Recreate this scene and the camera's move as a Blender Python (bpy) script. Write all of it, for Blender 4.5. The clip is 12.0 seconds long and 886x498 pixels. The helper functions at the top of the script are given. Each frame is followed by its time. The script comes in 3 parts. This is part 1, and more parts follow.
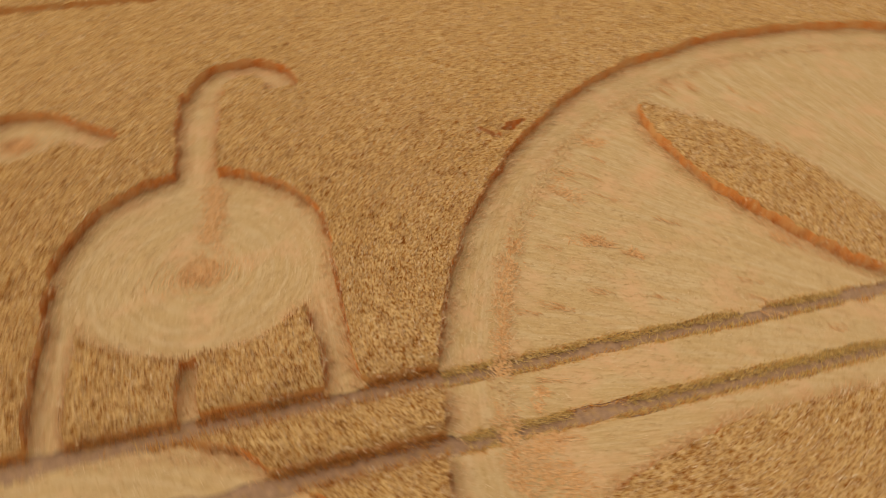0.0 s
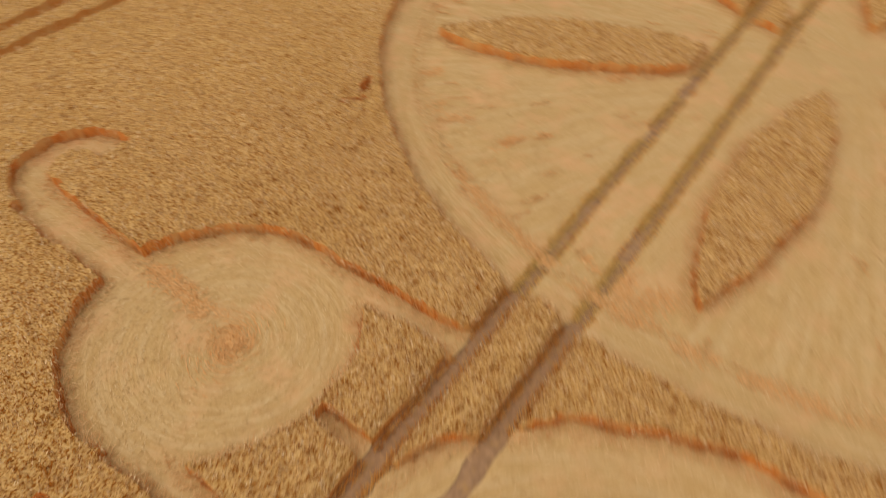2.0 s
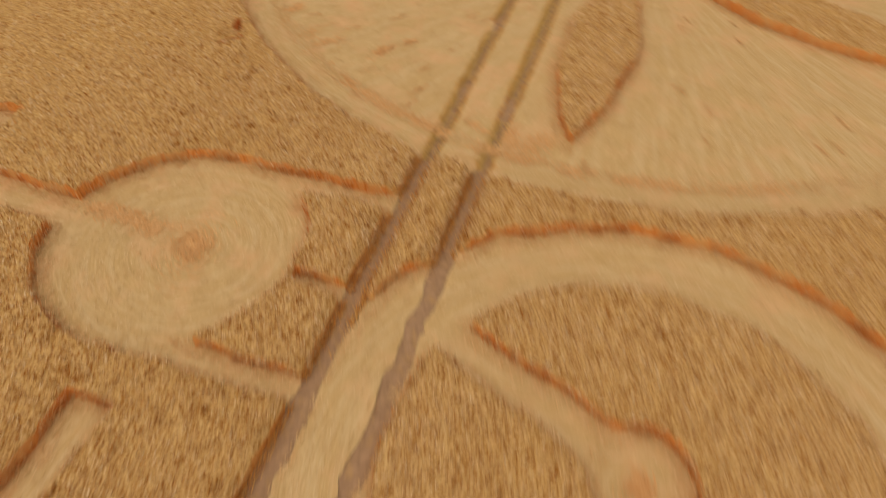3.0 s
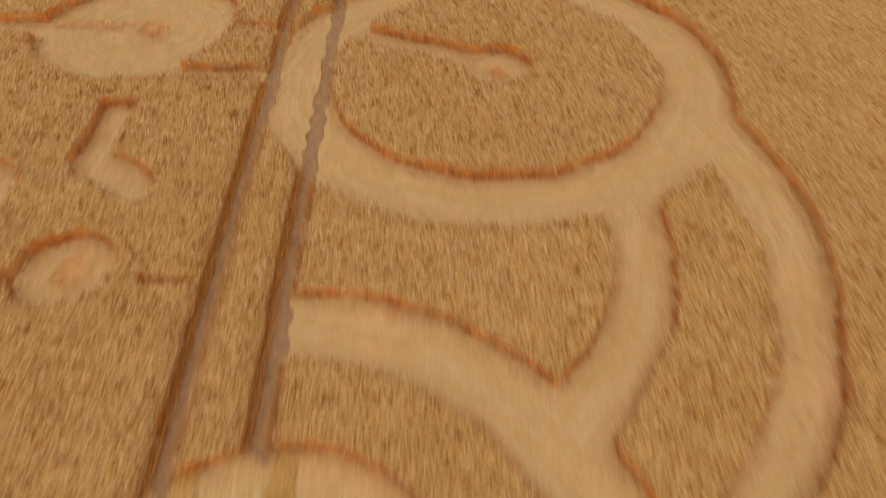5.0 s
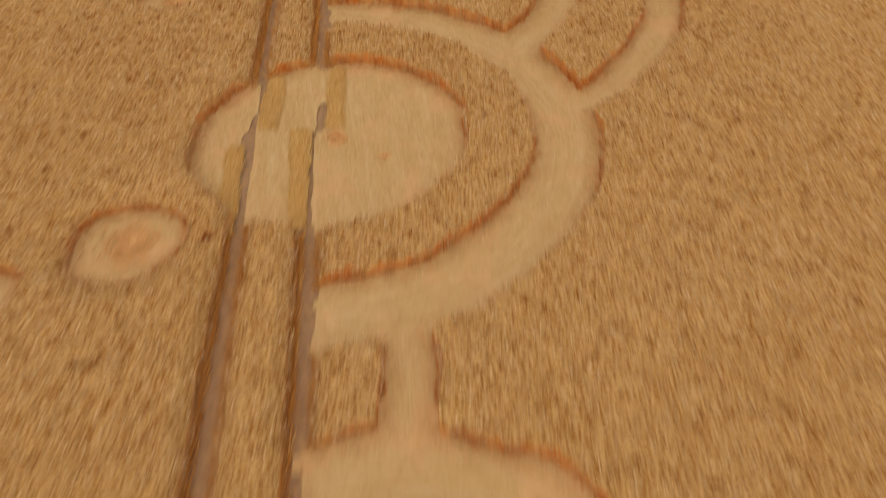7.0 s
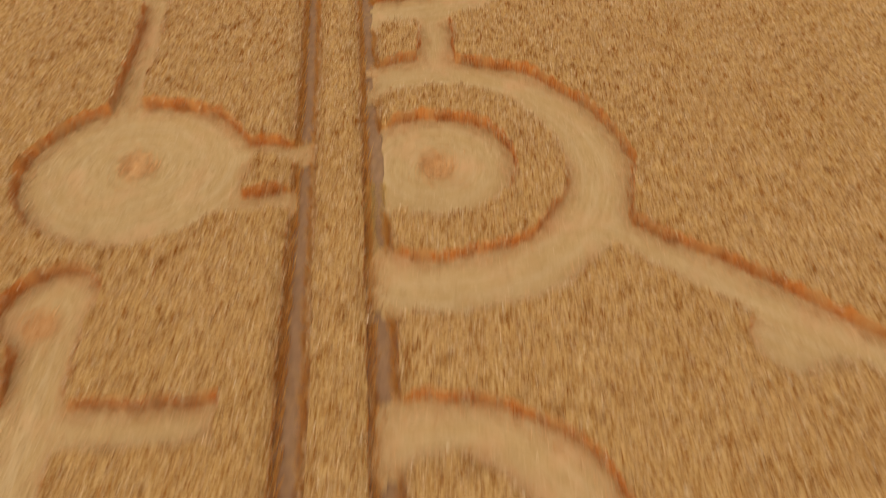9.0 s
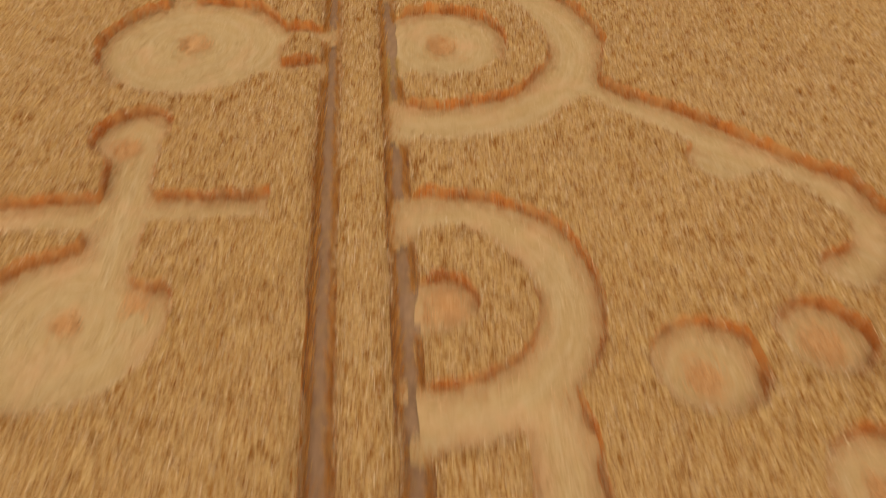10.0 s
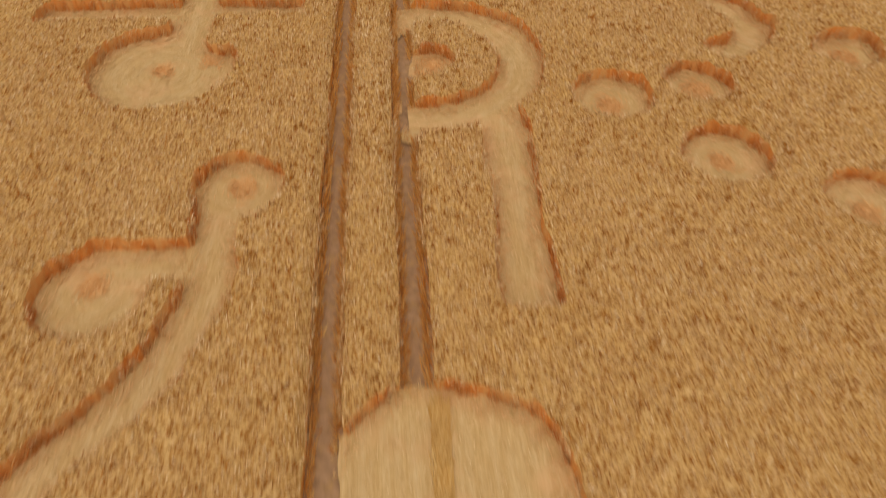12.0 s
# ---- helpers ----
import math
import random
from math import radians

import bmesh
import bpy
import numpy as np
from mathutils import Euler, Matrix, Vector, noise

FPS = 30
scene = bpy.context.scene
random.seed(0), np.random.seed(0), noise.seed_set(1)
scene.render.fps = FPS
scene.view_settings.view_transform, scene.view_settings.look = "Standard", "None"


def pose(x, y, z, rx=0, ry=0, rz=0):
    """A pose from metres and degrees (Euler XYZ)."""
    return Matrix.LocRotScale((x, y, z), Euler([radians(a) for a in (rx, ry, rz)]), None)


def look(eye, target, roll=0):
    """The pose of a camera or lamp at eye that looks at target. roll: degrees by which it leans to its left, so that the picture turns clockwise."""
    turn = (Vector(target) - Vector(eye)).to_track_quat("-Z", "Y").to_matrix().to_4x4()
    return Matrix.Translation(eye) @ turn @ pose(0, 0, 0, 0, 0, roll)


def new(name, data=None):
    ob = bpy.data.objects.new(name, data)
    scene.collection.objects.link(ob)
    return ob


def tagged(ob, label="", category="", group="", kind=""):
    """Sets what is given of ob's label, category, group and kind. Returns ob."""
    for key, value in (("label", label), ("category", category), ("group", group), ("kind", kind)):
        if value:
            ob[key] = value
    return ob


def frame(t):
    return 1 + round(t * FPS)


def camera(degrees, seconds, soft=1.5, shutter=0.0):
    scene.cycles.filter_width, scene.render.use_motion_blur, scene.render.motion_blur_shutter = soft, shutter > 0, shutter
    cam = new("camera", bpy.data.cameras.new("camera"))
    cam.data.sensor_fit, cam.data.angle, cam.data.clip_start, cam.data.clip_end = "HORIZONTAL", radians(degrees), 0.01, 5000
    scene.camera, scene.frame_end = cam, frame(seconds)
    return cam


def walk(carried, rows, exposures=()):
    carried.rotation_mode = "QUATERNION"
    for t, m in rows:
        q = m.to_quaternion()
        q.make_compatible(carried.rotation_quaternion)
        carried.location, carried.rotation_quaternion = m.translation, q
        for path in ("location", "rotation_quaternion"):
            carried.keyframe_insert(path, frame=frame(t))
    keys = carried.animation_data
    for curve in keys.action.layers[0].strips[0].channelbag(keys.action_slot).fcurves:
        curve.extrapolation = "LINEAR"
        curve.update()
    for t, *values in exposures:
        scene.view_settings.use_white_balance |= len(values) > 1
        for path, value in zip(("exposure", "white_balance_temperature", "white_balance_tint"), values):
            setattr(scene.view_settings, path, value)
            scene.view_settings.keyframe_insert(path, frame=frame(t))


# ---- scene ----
cam = camera(64.3, 12.0, soft=1.0, shutter=1.25)
PATH = [
    (0, (0.105, 0.052, 16.18), (0.532, 1.42, 14.785), 1.9),
    (0.5, (-2.368, 1.604, 16.121), (-1.694, 2.874, 14.731), 0.8),
    (1, (-4.935, 3.524, 16.22), (-4.028, 4.624, 14.817), -0.0),
    (1.5, (-6.959, 4.491, 16.218), (-5.915, 5.447, 14.805), -0.3),
    (2, (-9.189, 4.885, 16.314), (-8.035, 5.672, 14.883), 0.1),
    (2.5, (-11.665, 4.746, 16.328), (-10.413, 5.335, 14.884), -0.2),
    (3, (-15.022, 4.713, 16.259), (-13.708, 5.106, 14.804), 0.1),
    (3.2, (-16.339, 4.685, 16.27), (-15.013, 5.016, 14.81), 0.1),
    (4.8, (-28.813, 4.648, 14.941), (-27.413, 4.662, 13.513), -1.0),
    (5, (-30.399, 4.716, 14.861), (-29.002, 4.708, 13.429), -1.1),
    (5.5, (-33.9, 5.104, 14.527), (-32.497, 5.052, 13.103), -0.6),
    (6, (-37.781, 5.451, 14.321), (-36.387, 5.374, 12.889), -0.7),
    (6.5, (-41.552, 5.757, 14.084), (-40.159, 5.677, 12.652), -1.0),
    (7, (-45.558, 6.209, 13.97), (-44.17, 6.114, 12.533), -1.2),
    (7.5, (-49.011, 6.672, 13.927), (-47.632, 6.563, 12.483), -1.2),
    (7.7, (-50.598, 6.929, 13.9), (-49.222, 6.808, 12.455), -1.1),
    (9.3, (-61.502, 8.585, 13.805), (-60.138, 8.447, 12.349), 0.9),
    (9.5, (-62.719, 8.682, 13.839), (-61.358, 8.547, 12.379), 0.8),
    (10, (-66.13, 8.769, 13.925), (-64.777, 8.653, 12.456), 0.5),
    (10.5, (-69.138, 8.801, 13.967), (-67.788, 8.698, 12.494), 0.4),
    (11, (-72.178, 8.825, 13.954), (-70.83, 8.729, 12.48), 0.5),
    (11.5, (-74.471, 8.721, 13.961), (-73.125, 8.635, 12.485), 0.5),
    (12, (-76.552, 8.542, 13.94), (-75.206, 8.463, 12.463), 0.5),
]
walk(cam, [(t, look(eye, target, roll)) for t, eye, target, roll in PATH],
     exposures=[(0.0, -0.89, 7900, 5), (3.2, -0.92, 7950, 5), (4.8, -0.99, 8100, 8), (7.7, -0.97, 8100, 7), (9.3, -0.92, 7900, 5), (12.0, -0.88, 7900, 4)])

# ---- light ----
SUN_UP, SUN_TURN = 66.0, 287.0      # degrees: height, and bearing from +y towards +x
world = bpy.data.worlds.new("hazy_sky")
scene.world = world
world.use_nodes = True
sky = world.node_tree.nodes.new("ShaderNodeTexSky")
sky.sky_type, sky.sun_disc = "NISHITA", False
sky.sun_elevation, sky.sun_rotation = radians(SUN_UP), radians(SUN_TURN)
sky.air_density, sky.dust_density, sky.ozone_density = 0.5, 6.0, 0.4      # a white, hazy sky
back = world.node_tree.nodes["Background"]
back.inputs["Strength"].default_value = 0.10
world.node_tree.links.new(sky.outputs["Color"], back.inputs["Color"])
lamp = bpy.data.lights.new("sun", "SUN")
lamp.energy, lamp.angle, lamp.color = 2.68, radians(168), (1.0, 0.88, 0.735)
sun = new("sun", lamp)
sb, su = radians(SUN_TURN), radians(SUN_UP)
sun.matrix_world = look((30 * math.sin(sb) * math.cos(su), 30 * math.cos(sb) * math.cos(su), 30 * math.sin(su)), (0, 0, 0))


# ---- materials ----
def material(name, rough=0.85, gloss=0.2):
    """A node material, its node maker, its linker and its surface shader."""
    m = bpy.data.materials.new(name)
    m.use_nodes = True
    tree = m.node_tree
    bsdf = tree.nodes["Principled BSDF"]
    bsdf.inputs["Roughness"].default_value = rough
    bsdf.inputs["Specular IOR Level"].default_value = gloss
    return m, tree.nodes.new, tree.links.new, bsdf


def noise_node(make, link, vector, scale, detail=3.0, rough=0.6):
    n = make("ShaderNodeTexNoise")
    n.inputs["Scale"].default_value, n.inputs["Detail"].default_value, n.inputs["Roughness"].default_value = scale, detail, rough
    link(vector, n.inputs["Vector"])
    return n.outputs["Fac"]


def ramp_node(make, link, fac, stops):
    r = make("ShaderNodeValToRGB")
    while len(r.color_ramp.elements) < len(stops):
        r.color_ramp.elements.new(0.5)
    for e, (at, col) in zip(r.color_ramp.elements, stops):
        e.position, e.color = at, (*col, 1)
    link(fac, r.inputs["Fac"])
    return r.outputs["Color"]


def mix_node(make, link, fac, a, b, kind="MIX"):
    n = make("ShaderNodeMix")
    n.data_type, n.blend_type = "RGBA", kind
    for socket, value in ((n.inputs[0], fac), (n.inputs[6], a), (n.inputs[7], b)):
        if isinstance(value, (int, float)):
            socket.default_value = value
        elif isinstance(value, tuple):
            socket.default_value = (*value, 1)
        else:
            link(value, socket)
    return n.outputs[2]


def bump_node(make, link, height, bsdf, strength, distance):
    b = make("ShaderNodeBump")
    b.inputs["Strength"].default_value, b.inputs["Distance"].default_value = strength, distance
    link(height, b.inputs["Height"])
    link(b.outputs["Normal"], bsdf.inputs["Normal"])


def crop_material(name, stops, patch, weight):
    """Dry stalks or ears: each one its own shade, over broad patches of the field."""
    m, make, link, bsdf = material(name, 0.9, 0.06)
    geo, co = make("ShaderNodeNewGeometry"), make("ShaderNodeTexCoord").outputs["Object"]
    own = ramp_node(make, link, geo.outputs["Random Per Island"], stops)
    broad = ramp_node(make, link, noise_node(make, link, co, 0.16, 4.0), [(0.36, (0, 0, 0)), (0.66, (1, 1, 1))])
    fine = noise_node(make, link, co, 2.2, 3.0)
    both = mix_node(make, link, fine, broad, (0.5, 0.5, 0.5))
    col = mix_node(make, link, both, own, mix_node(make, link, weight, own, patch, "MULTIPLY"))
    link(col, bsdf.inputs["Base Color"])
    return m


EAR = crop_material("wheat_ears", [(0.0, (0.49, 0.280, 0.122)), (0.18, (0.62, 0.403, 0.203)), (0.5, (0.76, 0.540, 0.318)), (0.82, (0.88, 0.685, 0.450)), (1.0, (1.0, 0.87, 0.68))], (0.96, 0.90, 0.78), 0.6)
STEM = crop_material("wheat_stems", [(0.0, (0.56, 0.200, 0.054)), (0.4, (0.76, 0.320, 0.102)), (0.75, (0.85, 0.46, 0.18)), (1.0, (0.88, 0.62, 0.34))], (0.9, 0.8, 0.7), 0.5)


def canopy_material():
    m, make, link, bsdf = material("wheat_canopy", 1.0, 0.0)
    co = make("ShaderNodeTexCoord").outputs["Object"]
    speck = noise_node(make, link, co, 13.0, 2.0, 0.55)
    # the brown low end paints in shaded pits between the ears
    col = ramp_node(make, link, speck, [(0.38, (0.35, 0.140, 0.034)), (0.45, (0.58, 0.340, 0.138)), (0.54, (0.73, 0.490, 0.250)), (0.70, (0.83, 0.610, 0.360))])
    broad = noise_node(make, link, co, 0.16, 4.0)
    col = mix_node(make, link, broad, col, mix_node(make, link, 0.7, col, (0.9, 0.85, 0.6), "MULTIPLY"))
    link(col, bsdf.inputs["Base Color"])
    bump_node(make, link, speck, bsdf, 0.8, 0.06)
    return m


def straw_material():
    """Stalks pressed flat: fine streaks along the lay, and rusty bruised blotches."""
    m, make, link, bsdf = material("flattened_straw", 0.85, 0.12)
    uv, co = make("ShaderNodeUVMap").outputs["UV"], make("ShaderNodeTexCoord").outputs["Object"]
    squeeze = make("ShaderNodeMapping")
    squeeze.inputs["Scale"].default_value = (0.9, 10.0, 1.0)
    link(uv, squeeze.inputs["Vector"])
    streak = noise_node(make, link, squeeze.outputs["Vector"], 1.6, 5.0, 0.65)
    grain = noise_node(make, link, co, 14.0, 3.0, 0.6)
    col = ramp_node(make, link, streak, [(0.22, (0.54, 0.345, 0.158)), (0.42, (0.625, 0.430, 0.215)), (0.62, (0.710, 0.515, 0.282)), (0.8, (0.79, 0.61, 0.375))])
    col = mix_node(make, link, ramp_node(make, link, grain, [(0.45, (0, 0, 0)), (0.75, (0.45, 0.45, 0.45))]), col, (0.46, 0.27, 0.115))
    pale = ramp_node(make, link, noise_node(make, link, squeeze.outputs["Vector"], 0.35, 5.0, 0.65), [(0.44, (0, 0, 0)), (0.70, (0.38, 0.38, 0.38))])
    col = mix_node(make, link, pale, col, (0.84, 0.70, 0.49))
    bruise = ramp_node(make, link, noise_node(make, link, co, 0.55, 5.0, 0.6), [(0.50, (0, 0, 0)), (0.68, (0.75, 0.75, 0.75))])
    col = mix_node(make, link, bruise, col, (0.78, 0.485, 0.280))
    link(col, bsdf.inputs["Base Color"])
    bump_node(make, link, streak, bsdf, 0.4, 0.025)
    return m


def soil_material(name, dark, light, grit=9.0):
    m, make, link, bsdf = material(name, 0.95, 0.15)
    co = make("ShaderNodeTexCoord").outputs["Object"]
    clod = noise_node(make, link, co, grit, 5.0, 0.65)
    col = ramp_node(make, link, clod, [(0.3, dark), (0.7, light)])
    litter = ramp_node(make, link, noise_node(make, link, co, 3.1, 5.0, 0.7), [(0.51, (0, 0, 0)), (0.72, (0.75, 0.75, 0.75))])
    col = mix_node(make, link, litter, col, (0.55, 0.34, 0.14))
    link(col, bsdf.inputs["Base Color"])
    bump_node(make, link, clod, bsdf, 0.8, 0.04)
    return m


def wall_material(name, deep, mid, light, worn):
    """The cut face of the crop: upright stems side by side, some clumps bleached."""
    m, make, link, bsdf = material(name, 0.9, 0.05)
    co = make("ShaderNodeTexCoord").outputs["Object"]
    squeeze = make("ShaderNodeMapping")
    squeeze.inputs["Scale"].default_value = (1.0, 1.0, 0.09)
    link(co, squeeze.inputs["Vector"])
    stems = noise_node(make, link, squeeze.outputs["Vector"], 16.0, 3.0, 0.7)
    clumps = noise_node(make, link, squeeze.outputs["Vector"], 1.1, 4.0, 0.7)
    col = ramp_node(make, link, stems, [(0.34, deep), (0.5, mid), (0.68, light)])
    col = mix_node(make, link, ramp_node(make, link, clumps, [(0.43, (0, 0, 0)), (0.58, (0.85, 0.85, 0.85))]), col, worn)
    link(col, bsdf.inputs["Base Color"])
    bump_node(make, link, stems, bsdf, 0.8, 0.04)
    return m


# dark brown that stands in for shade in the crop's gaps
GAP_SHADE = crop_material("gap_shade", [(0.0, (0.32, 0.108, 0.017)), (0.6, (0.44, 0.170, 0.034)), (1.0, (0.56, 0.265, 0.075))], (0.9, 0.8, 0.7), 0.4)
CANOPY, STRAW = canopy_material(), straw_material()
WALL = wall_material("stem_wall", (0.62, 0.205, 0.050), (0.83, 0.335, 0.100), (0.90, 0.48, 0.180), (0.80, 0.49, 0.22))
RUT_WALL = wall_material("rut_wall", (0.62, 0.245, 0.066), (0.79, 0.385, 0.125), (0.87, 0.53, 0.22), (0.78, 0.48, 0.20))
LOOSE = crop_material("loose_straw", [(0.0, (0.58, 0.39, 0.19)), (0.3, (0.68, 0.48, 0.255)), (0.8, (0.76, 0.57, 0.335)), (1.0, (0.86, 0.70, 0.47))], (0.95, 0.87, 0.74), 0.4)
RUST = crop_material("bruised_stems", [(0.0, (0.72, 0.390, 0.170)), (0.5, (0.82, 0.500, 0.250)), (1.0, (0.87, 0.61, 0.355))], (0.9, 0.8, 0.7), 0.4)
FOOT = crop_material("slumped_straw", [(0.0, (0.68, 0.400, 0.195)), (0.35, (0.80, 0.545, 0.300)), (1.0, (0.88, 0.69, 0.44))], (0.9, 0.8, 0.7), 0.4)
STUBBLE = crop_material("golden_stubble", [(0.0, (0.62, 0.275, 0.078)), (0.5, (0.79, 0.435, 0.145)), (1.0, (0.89, 0.62, 0.29))], (0.9, 0.85, 0.7), 0.5)
SOIL = soil_material("field_soil", (0.13, 0.075, 0.040), (0.27, 0.17, 0.10))
RUT = soil_material("packed_soil", (0.31, 0.190, 0.120), (0.51, 0.330, 0.220), 5.0)
GREEN = crop_material("weed_leaves", [(0.0, (0.54, 0.350, 0.115)), (0.4, (0.74, 0.500, 0.205)), (1.0, (0.84, 0.63, 0.32))], (0.9, 0.92, 0.65), 0.4)


# ---- plan: distances to each outline, negative inside ----
rng = np.random.default_rng(7)
TABLES = rng.random((6, 256, 256))


def wander(x, y, size, which=0):
    """Smooth noise, 0 to 1, with lumps of that size in metres."""
    u, v = x / size + 31.7, y / size + 11.3
    i, j = np.floor(u).astype(int), np.floor(v).astype(int)
    a, b = u - i, v - j
    a, b = a * a * (3 - 2 * a), b * b * (3 - 2 * b)
    t = TABLES[which]
    i0, i1, j0, j1 = i % 256, (i + 1) % 256, j % 256, (j + 1) % 256
    return (t[i0, j0] * (1 - a) + t[i1, j0] * a) * (1 - b) + (t[i0, j1] * (1 - a) + t[i1, j1] * a) * b


def disc(cx, cy, r):
    return lambda x, y: np.hypot(x - cx, y - cy) - r


def ring(cx, cy, r0, r1):
    return lambda x, y: np.abs(np.hypot(x - cx, y - cy) - (r0 + r1) / 2) - (r1 - r0) / 2


def strip(x0, y0, x1, y1, half):
    """A straight swathe with square ends."""
    n = math.hypot(x1 - x0, y1 - y0)
    cx, cy, dx, dy = (x0 + x1) / 2, (y0 + y1) / 2, (x1 - x0) / n, (y1 - y0) / n

    def far(x, y):
        a = np.abs((x - cx) * dx + (y - cy) * dy) - n / 2
        b = np.abs((y - cy) * dx - (x - cx) * dy) - half
        return np.maximum(a, b)
    return far


def trail(points, half):
    """A bending swathe with round ends."""
    def far(x, y):
        best = None
        for (x0, y0), (x1, y1) in zip(points, points[1:]):
            ux, uy = x1 - x0, y1 - y0
            f = np.clip(((x - x0) * ux + (y - y0) * uy) / (ux * ux + uy * uy), 0, 1)
            d = np.hypot(x - x0 - f * ux, y - y0 - f * uy) - half
            best = d if best is None else np.minimum(best, d)
        return best
    return far


def leaf(x0, y0, x1, y1, half):
    """A pointed leaf between two tips: where two equal discs overlap."""
    n = math.hypot(x1 - x0, y1 - y0)
    r = ((n / 2) ** 2 + half ** 2) / (2 * half)
    mx, my, px, py = (x0 + x1) / 2, (y0 + y1) / 2, -(y1 - y0) / n, (x1 - x0) / n
    k = r - half
    a, b = disc(mx + px * k, my + py * k, r), disc(mx - px * k, my - py * k, r)
    return lambda x, y: np.maximum(a(x, y), b(x, y))


def either(*shapes):
    return lambda x, y: np.minimum.reduce([s(x, y) for s in shapes])


def within(*shapes):
    return lambda x, y: np.maximum.reduce([s(x, y) for s in shapes])


def without(shape, *cut):
    return lambda x, y: np.maximum.reduce([shape(x, y)] + [-c(x, y) for c in cut])


def below(y1):
    return lambda x, y: y - y1


def left_of(x1):
    return lambda x, y: x - x1


def right_of(x1):
    return lambda x, y: x1 - x


# the way the stalks lie: along, across (for the grain) and a direction
def swirl(cx, cy):
    def lay(x, y):
        r, a = np.hypot(x - cx, y - cy), np.arctan2(y - cy, x - cx)
        return a * np.maximum(r, 0.4), r, -np.sin(a) + 0.25 * np.cos(a), np.cos(a) + 0.25 * np.sin(a)
    return lay


def fan(cx, cy):
    def lay(x, y):
        r, a = np.hypot(x - cx, y - cy), np.arctan2(y - cy, x - cx)
        return r, a * 14.0, np.cos(a), np.sin(a)
    return lay


def along(dx, dy):
    n = math.hypot(dx, dy)
    dx, dy = dx / n, dy / n
    return lambda x, y: (x * dx + y * dy, y * dx - x * dy, dx + 0 * x, dy + 0 * x)


def track_y(x):
    """The middle of the wheel track on the +y side; the other runs 2.05 m beside it."""
    return 11.09 - 0.00024 * (x + 25) ** 2 - 0.14 * np.exp(-((x + 41) / 15) ** 2)


GAUGE, FAR_PAIR = 2.05, 27.05
UPPER = lambda x, y: y - track_y(x) + 0.05
LOWER = lambda x, y: y - track_y(x) + GAUGE - 0.12
FLOWER = (23.8, 5.3)
PETALS = [within(leaf(14.85, 21.9, 20.4, 9.4, 1.9), lambda x, y: track_y(x) + 0.5 - y), leaf(5.7, 6.15, 19.9, 5.85, 1.5), leaf(21.2, 3.8, 14.6, -8.6, 1.75),
          leaf(23.5, 8.0, 33.0, 18.2, 1.8), leaf(23.6, 3.4, 33.4, -6.4, 1.8), leaf(26.0, 5.4, 40.0, 5.2, 1.6)]

